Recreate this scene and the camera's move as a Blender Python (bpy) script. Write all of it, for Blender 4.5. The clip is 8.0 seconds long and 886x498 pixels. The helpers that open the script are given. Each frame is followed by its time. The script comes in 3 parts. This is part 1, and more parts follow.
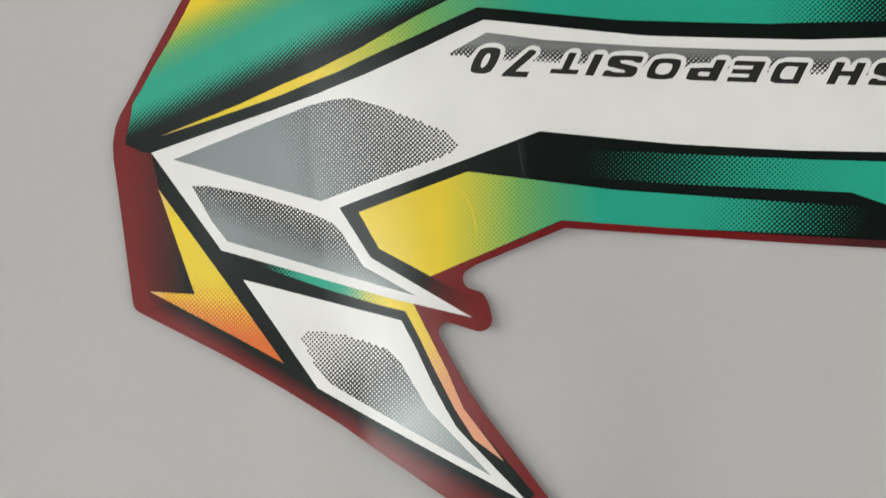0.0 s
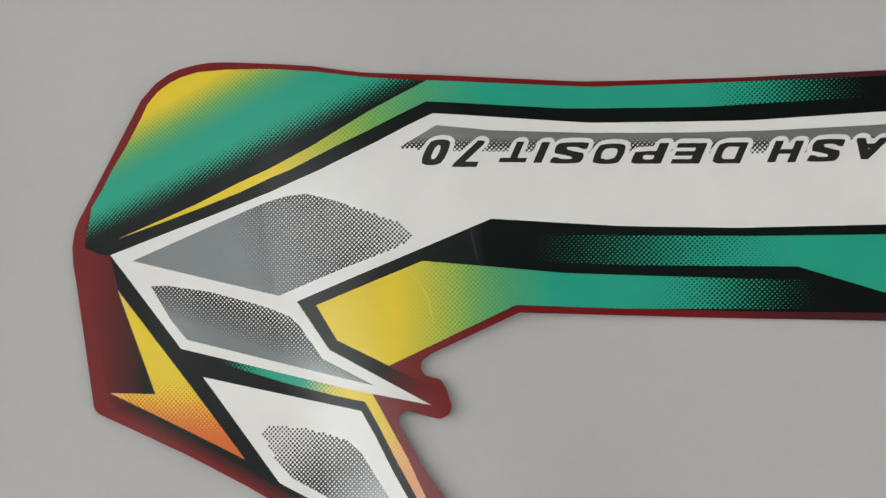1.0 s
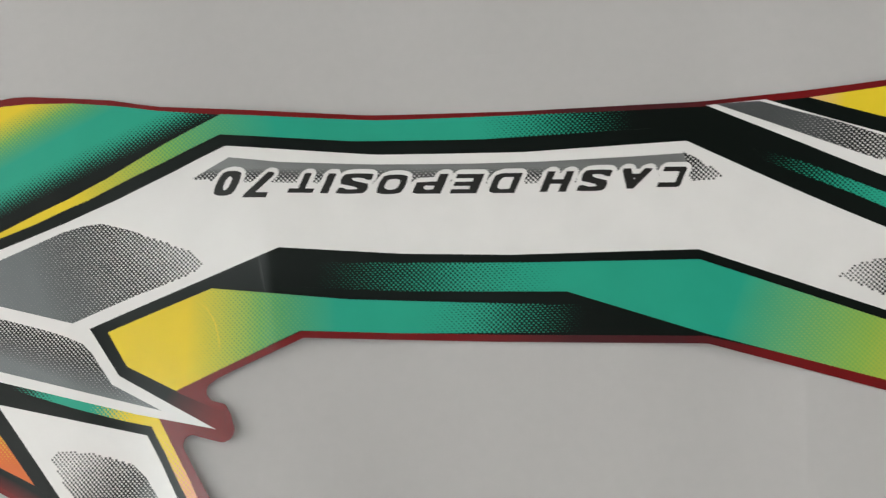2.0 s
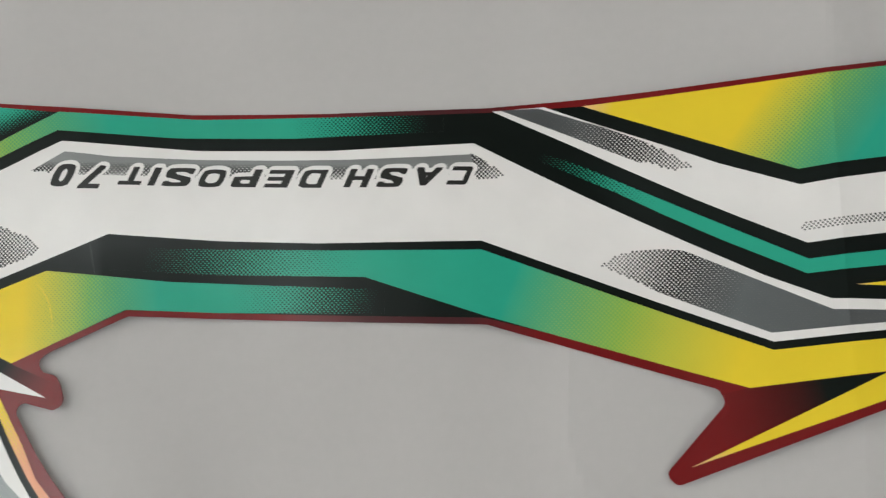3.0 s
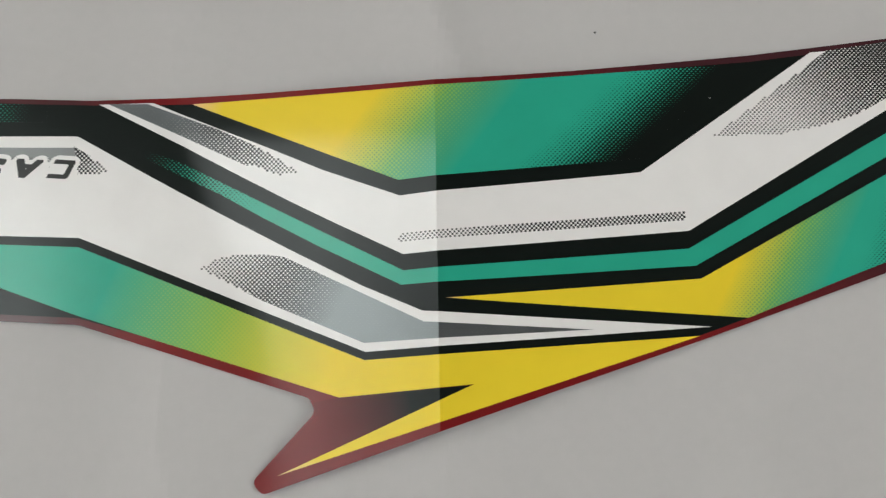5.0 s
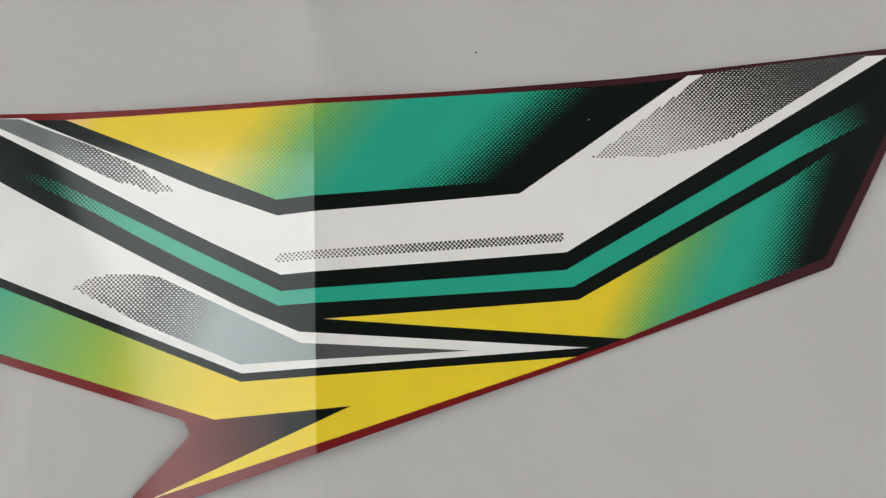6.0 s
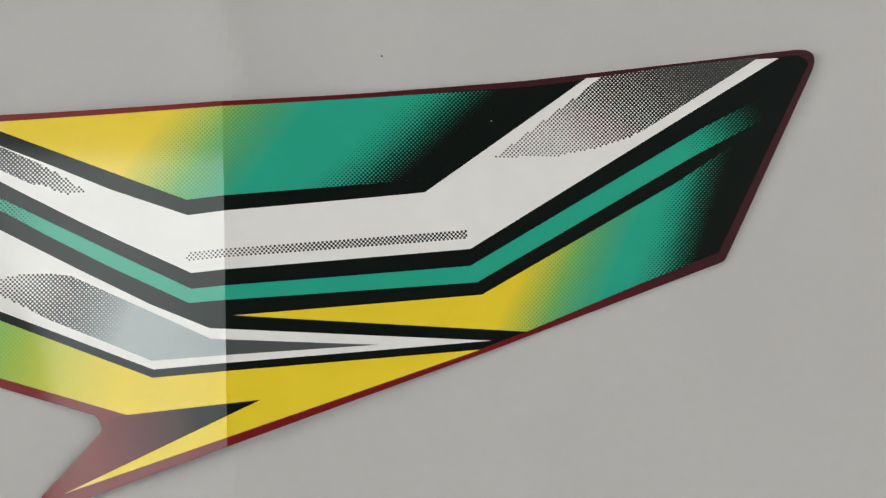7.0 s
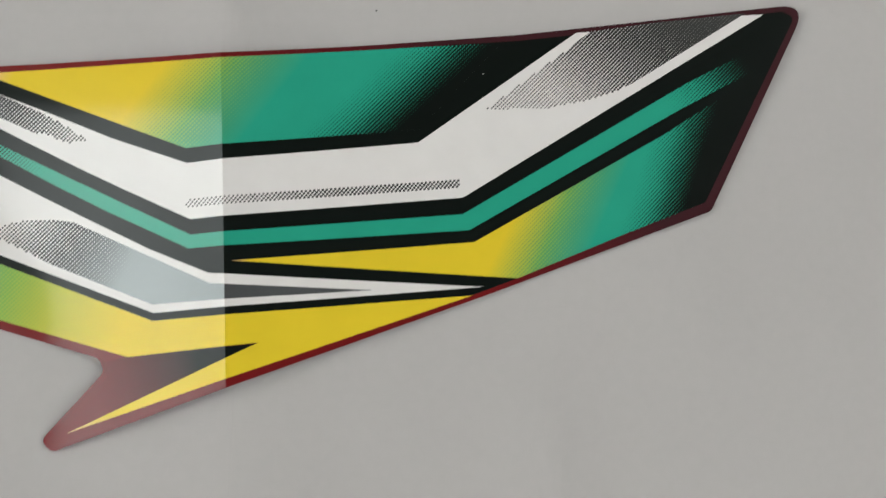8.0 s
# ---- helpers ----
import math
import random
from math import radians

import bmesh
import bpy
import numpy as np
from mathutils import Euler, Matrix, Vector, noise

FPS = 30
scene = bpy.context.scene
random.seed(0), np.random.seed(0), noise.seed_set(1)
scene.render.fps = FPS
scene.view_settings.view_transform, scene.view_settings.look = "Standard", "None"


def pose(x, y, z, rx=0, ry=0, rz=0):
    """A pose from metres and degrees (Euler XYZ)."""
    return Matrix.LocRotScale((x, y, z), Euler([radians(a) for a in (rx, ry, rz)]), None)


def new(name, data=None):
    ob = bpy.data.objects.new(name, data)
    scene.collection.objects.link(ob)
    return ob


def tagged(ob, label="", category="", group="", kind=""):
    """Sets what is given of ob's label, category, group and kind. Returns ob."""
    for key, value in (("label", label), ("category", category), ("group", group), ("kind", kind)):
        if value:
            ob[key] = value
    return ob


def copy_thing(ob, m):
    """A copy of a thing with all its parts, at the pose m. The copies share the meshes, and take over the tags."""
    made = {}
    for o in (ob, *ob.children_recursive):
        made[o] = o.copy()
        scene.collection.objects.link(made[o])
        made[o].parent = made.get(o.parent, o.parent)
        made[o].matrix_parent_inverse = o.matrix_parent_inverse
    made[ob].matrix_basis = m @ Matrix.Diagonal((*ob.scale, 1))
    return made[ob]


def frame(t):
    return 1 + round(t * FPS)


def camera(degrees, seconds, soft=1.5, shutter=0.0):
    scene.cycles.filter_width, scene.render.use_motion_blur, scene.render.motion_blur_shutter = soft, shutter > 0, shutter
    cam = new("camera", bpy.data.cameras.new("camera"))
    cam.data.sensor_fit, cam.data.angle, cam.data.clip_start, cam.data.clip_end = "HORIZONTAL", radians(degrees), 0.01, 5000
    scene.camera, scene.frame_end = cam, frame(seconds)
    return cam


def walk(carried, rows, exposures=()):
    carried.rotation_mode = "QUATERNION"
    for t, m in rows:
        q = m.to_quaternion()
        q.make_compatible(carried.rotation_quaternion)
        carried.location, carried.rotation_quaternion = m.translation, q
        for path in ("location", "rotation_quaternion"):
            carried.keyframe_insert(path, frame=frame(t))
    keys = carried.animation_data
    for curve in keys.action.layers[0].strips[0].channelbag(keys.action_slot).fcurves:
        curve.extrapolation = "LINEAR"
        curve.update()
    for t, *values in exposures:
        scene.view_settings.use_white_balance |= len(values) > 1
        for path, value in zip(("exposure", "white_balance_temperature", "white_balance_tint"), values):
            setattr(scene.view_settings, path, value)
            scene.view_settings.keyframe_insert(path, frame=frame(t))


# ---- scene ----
# ---------------------------------------------------------------- camera
cam = camera(40.0, 8.0, soft=1.3, shutter=0.3)
PATH = [
    (0.0, pose(0.0540, -0.0603, 0.2755, 2.44, 12.26, 4.27)),
    (0.2, pose(0.0524, -0.0561, 0.2784, 2.31, 11.69, 3.39)),
    (0.5, pose(0.0587, -0.0624, 0.2784, 5.25, 12.75, 2.69)),
    (0.7, pose(0.0582, -0.0623, 0.2779, 5.68, 11.91, 2.00)),
    (1.0, pose(0.0609, -0.0662, 0.2770, 7.40, 11.61, 2.08)),
    (1.3, pose(0.0671, -0.0693, 0.2786, 8.78, 9.73, 1.81)),
    (1.5, pose(0.0814, -0.0675, 0.2785, 9.72, 10.19, 1.75)),
    (1.7, pose(0.0916, -0.0723, 0.2741, 10.56, 10.21, 1.66)),
    (2.8, pose(0.1314, -0.0774, 0.2979, 10.04, 6.99, 2.07)),
    (3.0, pose(0.1423, -0.0774, 0.3028, 9.60, 7.16, 1.96)),
    (3.2, pose(0.1496, -0.0859, 0.3011, 10.97, 6.49, 2.29)),
    (3.5, pose(0.1605, -0.0823, 0.3013, 10.44, 6.01, 2.30)),
    (4.0, pose(0.1830, -0.0790, 0.2930, 10.38, 4.71, 2.85)),
    (4.5, pose(0.1917, -0.0728, 0.2951, 9.29, 2.26, 3.23)),
    (4.7, pose(0.1947, -0.0693, 0.2955, 8.68, 0.72, 3.08)),
    (5.8, pose(0.2064, -0.0597, 0.2980, 7.89, -3.68, 2.89)),
    (6.0, pose(0.2083, -0.0568, 0.2972, 7.58, -4.71, 2.77)),
    (6.5, pose(0.2145, -0.0596, 0.3026, 8.16, -5.98, 2.10)),
    (7.0, pose(0.2170, -0.0590, 0.3078, 7.77, -7.22, 1.96)),
    (7.5, pose(0.2190, -0.0575, 0.3117, 7.30, -8.36, 1.83)),
    (8.0, pose(0.2179, -0.0747, 0.3135, 8.03, -7.34, 1.88)),
]
walk(cam, PATH, [(0.0, 0.02), (0.5, -0.16), (1.0, -0.14), (1.5, -0.07), (3.0, -0.07), (4.0, -0.05), (4.5, -0.06), (6.0, -0.02), (8.0, -0.03)])

# ---------------------------------------------------------------- world and lamp
world = bpy.data.worlds.new("world")
scene.world = world
world.use_nodes = True
world.node_tree.nodes["Background"].inputs["Color"].default_value = (0.8, 0.85, 0.9, 1)
world.node_tree.nodes["Background"].inputs["Strength"].default_value = 0.05

X0, X1, Y0, Y1, TOP = -3.3, 2.9, -2.2, 2.2, 2.36      # the room
SILL, HEAD, WIDE = 0.70, 2.05, 1.90                    # two added windows, unseen, one in each side wall
PANEL = (-0.82, -0.25, 0.58, 1.28)                     # frosted ceiling panel over the sticker: middle and sizes
FILL_PANELS = [(x, y) for x in (-2.55, 2.35) for y in (-1.35, 0.0, 1.35)]   # and unseen fill panels added along both side walls
# added soft fill from both sides; no window is known there
for name, x, turn, power in (("fill_light_west", X0 - 0.05, -90, 82.0), ("fill_light_east", X1 + 0.05, 90, 33.0)):
    lamp = new(name, bpy.data.lights.new(name, "AREA"))
    lamp.data.shape, lamp.data.size, lamp.data.size_y = "RECTANGLE", HEAD - SILL, WIDE
    lamp.data.energy, lamp.data.color = power, (1.0, 0.965, 0.93)
    lamp.matrix_world = pose(x, 0, (SILL + HEAD) / 2, 0, turn, 0)

# ---------------------------------------------------------------- node helpers
MM = 0.001


class Nodes:
    """Short calls for building one node tree."""

    def __init__(self, tree):
        self.tree = tree

    def add(self, kind, **values):
        node = self.tree.nodes.new(kind)
        for key, value in values.items():
            if key == "operation":
                node.operation = value
            elif key == "data_type":
                node.data_type = value
            elif key == "clamp":
                node.use_clamp = value
        return node

    def feed(self, socket, value):
        if isinstance(value, bpy.types.NodeSocket):
            self.tree.links.new(value, socket)
        else:
            socket.default_value = value

    def math(self, operation, a, b=0.0, c=0.0, clamp=False):
        node = self.add("ShaderNodeMath", operation=operation, clamp=clamp)
        for socket, value in zip(node.inputs, (a, b, c)):
            self.feed(socket, value)
        return node.outputs[0]

    def vec(self, operation, a, b):
        node = self.add("ShaderNodeVectorMath", operation=operation)
        self.feed(node.inputs[0], a)
        self.feed(node.inputs[1], b)
        return node.outputs["Value"] if operation == "DOT_PRODUCT" else node.outputs[0]

    def mix(self, factor, a, b):
        node = self.add("ShaderNodeMix", data_type="RGBA")
        self.feed(node.inputs[0], factor)
        self.feed(node.inputs[6], a)
        self.feed(node.inputs[7], b)
        return node.outputs[2]

    def blend(self, factor, a, b):
        """Between two plain numbers."""
        return self.math("MULTIPLY_ADD", factor, self.math("SUBTRACT", b, a), a)

    def noise(self, coords, scale, detail=3.0, rough=0.55):
        node = self.add("ShaderNodeTexNoise")
        self.feed(node.inputs["Vector"], coords)
        node.inputs["Scale"].default_value = scale
        node.inputs["Detail"].default_value = detail
        node.inputs["Roughness"].default_value = rough
        return node.outputs["Fac"]


def rgba(colour):
    return (*colour, 1.0)


def fresh(name):
    mat = bpy.data.materials.new(name)
    mat.use_nodes = True
    n = Nodes(mat.node_tree)
    return mat, n, mat.node_tree.nodes["Principled BSDF"], n.add("ShaderNodeTexCoord").outputs["Object"]


SCREEN = 1.08 * MM        # row pitch of the printed dot screen
SLANT = radians(3)        # and its turn on the sticker


def screen_axes(n, coords, slant=SLANT):
    """Place along the two axes of the dot screen, counted in half rows."""
    split = n.add("ShaderNodeSeparateXYZ")
    n.feed(split.inputs[0], coords)
    x, y = split.outputs[0], split.outputs[1]
    c, d = math.cos(slant) / SCREEN, math.sin(slant) / SCREEN
    return n.math("MULTIPLY_ADD", x, c, n.math("MULTIPLY", y, d)), n.math("MULTIPLY_ADD", x, -d, n.math("MULTIPLY", y, c))


def screen_spot(n, axes):
    """The screen's dots: one in their middles, nought between them."""
    wave = [n.math("COSINE", n.math("MULTIPLY", a, 2 * math.pi)) for a in axes]
    return n.math("MULTIPLY_ADD", n.math("MULTIPLY", wave[0], wave[1]), 0.5, 0.5)


def glossy_finish(n, shader, coords, colour, metal, rough=0.4, gloss=0.65):
    """Uneven pearly ink with handling wear, under a clear, slightly wavy gloss."""
    uneven = n.math("MULTIPLY_ADD", n.noise(coords, 90, 4), 0.12, 0.94)
    shade = n.add("ShaderNodeVectorMath", operation="SCALE")
    n.feed(shade.inputs[0], colour)
    n.feed(shade.inputs["Scale"], uneven)
    n.feed(shader.inputs["Base Color"], shade.outputs[0])
    n.feed(shader.inputs["Metallic"], metal)
    shader.inputs["Roughness"].default_value = rough
    shader.inputs["Specular IOR Level"].default_value = 0.1
    smear = n.noise(coords, 45, 5, 0.65)
    n.feed(shader.inputs["Coat Weight"], gloss)
    shader.inputs["Coat IOR"].default_value = 1.55
    n.feed(shader.inputs["Coat Roughness"], n.math("MULTIPLY_ADD", smear, 0.12, 0.13))
    bump = n.add("ShaderNodeBump")
    bump.inputs["Strength"].default_value = 0.25
    bump.inputs["Distance"].default_value = 0.0004
    n.feed(bump.inputs["Height"], n.noise(coords, 28, 3, 0.5))
    n.feed(shader.inputs["Normal"], bump.outputs[0])
    n.feed(shader.inputs["Coat Normal"], bump.outputs[0])


def along(n, coords, start, end):
    """How far a place lies from start (0) to end (1), in millimetres on the sticker."""
    a, b = Vector((*start, 0)) * MM, Vector((*end, 0)) * MM
    return n.vec("DOT_PRODUCT", n.vec("SUBTRACT", coords, a), (b - a) / (b - a).length_squared)


PEARL = 0.05              # how much of the light the film throws back like metal
DULL, SHINY = 0.45, 0.65   # gloss over black ink and over the others


def film(name, base, stages=()):
    """Glossy printed vinyl. stages: (colour, start, end, kind), each laid over the last and growing from start to end
    (millimetres on the sticker), as screen dots or as an even blend."""
    mat, n, shader, coords = fresh(name)
    colour, gloss = rgba(base), DULL if base == BLACK else SHINY
    spot = screen_spot(n, screen_axes(n, coords)) if stages else None
    for ink, start, end, kind in stages:
        grown = along(n, coords, start, end)
        even = n.math("MULTIPLY", grown, 1.0, clamp=True)
        if kind == "even":
            colour, gloss = n.mix(even, colour, rgba(ink)), n.blend(even, gloss, DULL if ink == BLACK else SHINY)
            continue
        edge = n.math("SUBTRACT", n.math("MULTIPLY_ADD", grown, 1.16, -0.08), spot)
        dots = n.math("MULTIPLY_ADD", edge, 4.5, 0.5, clamp=True)
        if kind == "soft":
            # yellow and green overprint to a clear lime in between, with darker green dots
            first = n.math("MULTIPLY", even, 2.0, clamp=True)
            second = n.math("MULTIPLY_ADD", even, 2.0, -1.0, clamp=True)
            ground = n.mix(second, n.mix(first, colour, rgba(LIME)), rgba(ink))
            drop = n.mix(n.math("POWER", even, 0.8), rgba(MOSS), rgba(ink)) if ink == GREEN else rgba(ink)
            colour = n.mix(n.math("MULTIPLY", dots, 0.62 if ink == GREEN else 0.18), ground, drop)
        else:
            share = n.math("MULTIPLY_ADD", dots, 0.94, n.math("MULTIPLY", even, 0.06))
            colour, gloss = n.mix(share, colour, rgba(ink)), n.blend(share, gloss, DULL if ink == BLACK else SHINY)
    glossy_finish(n, shader, coords, colour if stages else base, PEARL, gloss=gloss)
    return mat


def screened(name, corners, start, end, full, thin, solid, silver=0.70, slant=SLANT):
    """Silvery ink that breaks up into black dots on white: full and thin are the shares of ink at start and end.
    Edges marked in corners (x, y, mark) let only whole dots stand; 2: the mark ends with the edge."""
    mat, n, shader, coords = fresh(name)
    u, v = screen_axes(n, coords, slant)
    spot = screen_spot(n, (u, v))
    # the middle of the dot that a place belongs to
    p, q = n.math("ROUND", n.math("ADD", u, v)), n.math("ROUND", n.math("SUBTRACT", u, v))
    cu, cv = n.math("MULTIPLY", n.math("ADD", p, q), 0.5), n.math("MULTIPLY", n.math("SUBTRACT", p, q), 0.5)
    c, d = math.cos(slant) * SCREEN, math.sin(slant) * SCREEN
    middle = n.add("ShaderNodeCombineXYZ")
    n.feed(middle.inputs[0], n.math("MULTIPLY_ADD", cu, c, n.math("MULTIPLY", cv, -d)))
    n.feed(middle.inputs[1], n.math("MULTIPLY_ADD", cu, d, n.math("MULTIPLY", cv, c)))
    turn, kept = winding(corners), 1.0
    for i, corner in enumerate(corners):
        if len(corner) < 3 or not corner[2]:
            continue
        a, b = Vector(corner[:2]), Vector(corners[(i + 1) % len(corners)][:2])
        way = (b - a).normalized()
        inward = Vector((-way.y, way.x)) * turn
        inside = n.math("GREATER_THAN", n.vec("DOT_PRODUCT", middle.outputs[0], (*inward, 0)), inward.dot(a) * MM)
        if corner[2] == 2:
            past = n.math("GREATER_THAN", n.vec("DOT_PRODUCT", middle.outputs[0], (*way, 0)), way.dot(b) * MM)
            inside = n.math("MAXIMUM", inside, past)
        kept = n.math("MULTIPLY", inside, kept)
    share = n.math("MULTIPLY_ADD", n.math("MULTIPLY", along(n, coords, start, end), 1.0, clamp=True), thin - full, full)
    kept = n.math("MAXIMUM", kept, n.math("GREATER_THAN", share, 0.6))
    edge = n.math("SUBTRACT", n.math("MULTIPLY_ADD", share, 1.16, -0.08), n.math("SUBTRACT", 1.0, spot))
    ink = n.math("MULTIPLY", n.math("MULTIPLY_ADD", edge, 5.0, 0.5, clamp=True), kept)
    dense = n.math("MULTIPLY_ADD", share, 3.2, -2.2, clamp=True)
    colour = n.mix(ink, rgba(WHITE), n.mix(dense, rgba(DOT), rgba(solid)))
    glossy_finish(n, shader, coords, colour, n.math("MULTIPLY_ADD", n.math("MULTIPLY", ink, dense), silver, PEARL), rough=0.29)
    return mat


def winding(corners):
    """1 for an outline that runs anticlockwise, -1 for one that runs clockwise."""
    area = sum(a[0] * b[1] - a[1] * b[0] for a, b in zip(corners, [*corners[1:], corners[0]]))
    return 1 if area > 0 else -1


def matte(name, base, grain, rough=0.8, spread=0.12, depth=0.0003):
    """A dull surface with stains at one scale and grain at another."""
    mat, n, shader, coords = fresh(name)
    stain = n.math("MULTIPLY_ADD", n.noise(coords, grain * 0.04, 4), spread, 1 - spread / 2)
    fine = n.math("MULTIPLY_ADD", n.noise(coords, grain, 5), spread * 0.6, 1 - spread * 0.3)
    shade = n.add("ShaderNodeVectorMath", operation="SCALE")
    shade.inputs[0].default_value = base[:3]
    n.feed(shade.inputs["Scale"], n.math("MULTIPLY", stain, fine))
    n.feed(shader.inputs["Base Color"], shade.outputs[0])
    shader.inputs["Roughness"].default_value = rough
    bump = n.add("ShaderNodeBump")
    bump.inputs["Strength"].default_value = 0.3
    bump.inputs["Distance"].default_value = depth
    n.feed(bump.inputs["Height"], n.noise(coords, grain, 4))
    n.feed(shader.inputs["Normal"], bump.outputs[0])
    return mat


def glowing(name, colour, strength):
    mat, n, shader, coords = fresh(name)
    shader.inputs["Base Color"].default_value = rgba(colour)
    shader.inputs["Emission Color"].default_value = rgba(colour)
    shader.inputs["Emission Strength"].default_value = strength
    return mat


# ---------------------------------------------------------------- colours
WHITE = (0.77, 0.75, 0.735)
BLACK = (0.002, 0.0045, 0.0033)
GREEN = (0.020, 0.35, 0.235)
YELLOW = (0.78, 0.585, 0.028)
ORANGE = (0.66, 0.15, 0.030)
RED = (0.165, 0.007, 0.008)
GREY = (0.18, 0.191, 0.194)
LIME = (0.22, 0.44, 0.085)
MOSS = (0.06, 0.20, 0.03)       # green dots on yellow
DOT = (0.016, 0.017, 0.017)     # single screen dots
PEACH = (0.74, 0.33, 0.19)
TIP = (0.80, 0.50, 0.26)         # the pale ends of the yellow points

MAROON = (0.065, 0.013, 0.016)
M_RED = film("red_film", RED, [(MAROON, (60.0, -20.0), (84.0, -20.0), "even"), (RED, (108.0, -20.0), (128.0, -20.0), "even"),
                               ((0.045, 0.010, 0.014), (258.2, -37.5), (288.0, 2.0), "even")])
M_BLACK = film("black_ink", BLACK)
M_WHITE = film("white_ink", WHITE)

# ---------------------------------------------------------------- the shape of the sticker
# The film was folded for packing: it rises to a sharp fold at 202 mm and a softer one at 8 mm.
SLOPE_AT = (-105, -76, -66, -56, -43.5, -41.5, -40, -37, -31, -14, 8.2, 9, 10.5, 11.5, 30, 47, 62, 96, 112, 134, 146, 375)
SLOPE = (0.03, 0.03, 0.03, 0.045, 0.045, 0.06, 0.03, 0.035, 0.0, -0.03, -0.03, -0.012, -0.012, -0.07, -0.055, -0.025, 0, 0.0, -0.015, -0.01, 0, 0)
RUN = np.linspace(-105, 375, 961)
_slope = np.interp(RUN, SLOPE_AT, SLOPE)
RISE = np.concatenate([[0], np.cumsum((_slope[1:] + _slope[:-1]) / 2 * np.diff(RUN))])
RISE = RISE - RISE.min() + 0.2
LAYER = 0.03             # millimetres from one printed layer to the next


def fold_lean(x):
    """The folds run aslant, more so towards the tail."""
    return float(np.interp(x, (40, 130), (0.2, 0.07)))


def lift(x, y):
    """Height of the film over the sheet, in millimetres."""
    u = x + fold_lean(x) * (y + 25)
    # gentle waves
    z = float(np.interp(u, RUN, RISE))
    # the packing fold: a rise that starts aslant and breaks off sharply at 200 mm
    s = max(min(u, 200) - min(max(145 - 0.4 * (y + 25), 134), 154), 0)
    z += (0.085 * (s - 5 * (1 - math.exp(-s / 5))) + 0.00055 * s * s) * math.exp(-max(u - 200, 0) / 60)
    # the lower tail curls up along one edge
    w = min(max((-60 - y) / 30, 0), 1) * min(max((60 - x) / 30, 0), 1)
    z += 0.03 * max(x + 25, 0) * w * w * (3 - 2 * w)
    # and the whole tail stands a little off the sheet
    q, g = min(max((-26 - y) / 58, 0), 1), min(max((x + 65) / 55, 0), 1) * min(max((70 - x) / 40, 0), 1)
    return z + 2.5 * q * q * (3 - 2 * q) * g * g * (3 - 2 * g)


def rounded(corners):
    """The outline through corners (x, y) or (x, y, radius): those with a radius are rounded."""
    out, count = [], len(corners)
    for i, corner in enumerate(corners):
        p = Vector(corner[:2])
        if len(corner) < 3:
            out.append(p)
            continue
        a, b = Vector(corners[i - 1][:2]) - p, Vector(corners[(i + 1) % count][:2]) - p
        half = a.angle(b) / 2
        cut = min(corner[2] / max(math.tan(half), 1e-3), a.length * 0.49, b.length * 0.49)
        a, b = p + a.normalized() * cut, p + b.normalized() * cut
        steps = 8
        for k in range(steps + 1):
            s = k / steps
            out.append(a * (1 - s) ** 2 + p * 2 * s * (1 - s) + b * s * s)
    return out


def slab(outline, level, thick=LAYER * 1.5):
    """A thin layer of film over an outline (millimetres), following the film's bends, with its top at the given level."""
    bm = bmesh.new()
    bm.faces.new([bm.verts.new((p.x, p.y, 0)) for p in outline])
    return bend(bm, level, thick)


def bend(bm, level, thick):
    bm.normal_update()
    bmesh.ops.triangulate(bm, faces=bm.faces[:])
    low, high = min(v.co.x for v in bm.verts), max(v.co.x for v in bm.verts)
    cuts = sorted({float(x) for x in range(-104, 374, 2)} | {-45.0, -43.5, -42.5, -41.5, -40.7, -38.5, 8.2, 9.0, 10.5, 11.5, 199.4, 200.6})
    for x in cuts:
        if low - 20 < x < high + 20:
            bmesh.ops.bisect_plane(bm, geom=bm.verts[:] + bm.edges[:] + bm.faces[:], plane_co=(x, -25, 0), plane_no=(1, fold_lean(x), 0), dist=1e-4)
    for y in range(-120, 51, 3):
        bmesh.ops.bisect_plane(bm, geom=bm.verts[:] + bm.edges[:] + bm.faces[:], plane_co=(0, y, 0), plane_no=(0, 1, 0), dist=1e-4)
    bm.normal_update()
    if sum(f.normal.z * f.calc_area() for f in bm.faces) < 0:
        bmesh.ops.reverse_faces(bm, faces=bm.faces[:])
    top = bm.faces[:]
    made = bmesh.ops.extrude_face_region(bm, geom=top)["geom"]
    raised = {g for g in made if isinstance(g, bmesh.types.BMVert)}
    bmesh.ops.reverse_faces(bm, faces=[f for f in top if f.is_valid])
    for v in bm.verts:
        z = lift(v.co.x, v.co.y) + level - (0 if v in raised else thick)
        v.co = Vector((v.co.x, v.co.y, z)) * MM
    bmesh.ops.recalc_face_normals(bm, faces=bm.faces[:])
    return bm


def part(name, bm, material, parent=None, label="", smooth=4):
    mesh = bpy.data.meshes.new(name)
    bm.to_mesh(mesh)
    bm.free()
    mesh.materials.append(material)
    if smooth:
        mesh.shade_smooth()
        mesh.set_sharp_from_angle(angle=radians(smooth))
    ob = new(name, mesh)
    ob.parent = parent
    return tagged(ob, label)


# ---------------------------------------------------------------- room
M_WALL = matte("wall_paint", (0.55, 0.53, 0.50), 60, 0.85)
M_FLOOR = matte("floor_concrete", (0.30, 0.29, 0.28), 40, 0.7)
# unseen ceiling, kept dark so that the black film mirrors little light
M_CEILING = matte("ceiling_paint", (0.085, 0.085, 0.082), 50, 0.9)
M_SHEET = matte("sheet_paper", (0.455, 0.440, 0.433), 350, 0.7, 0.11, 0.00002)


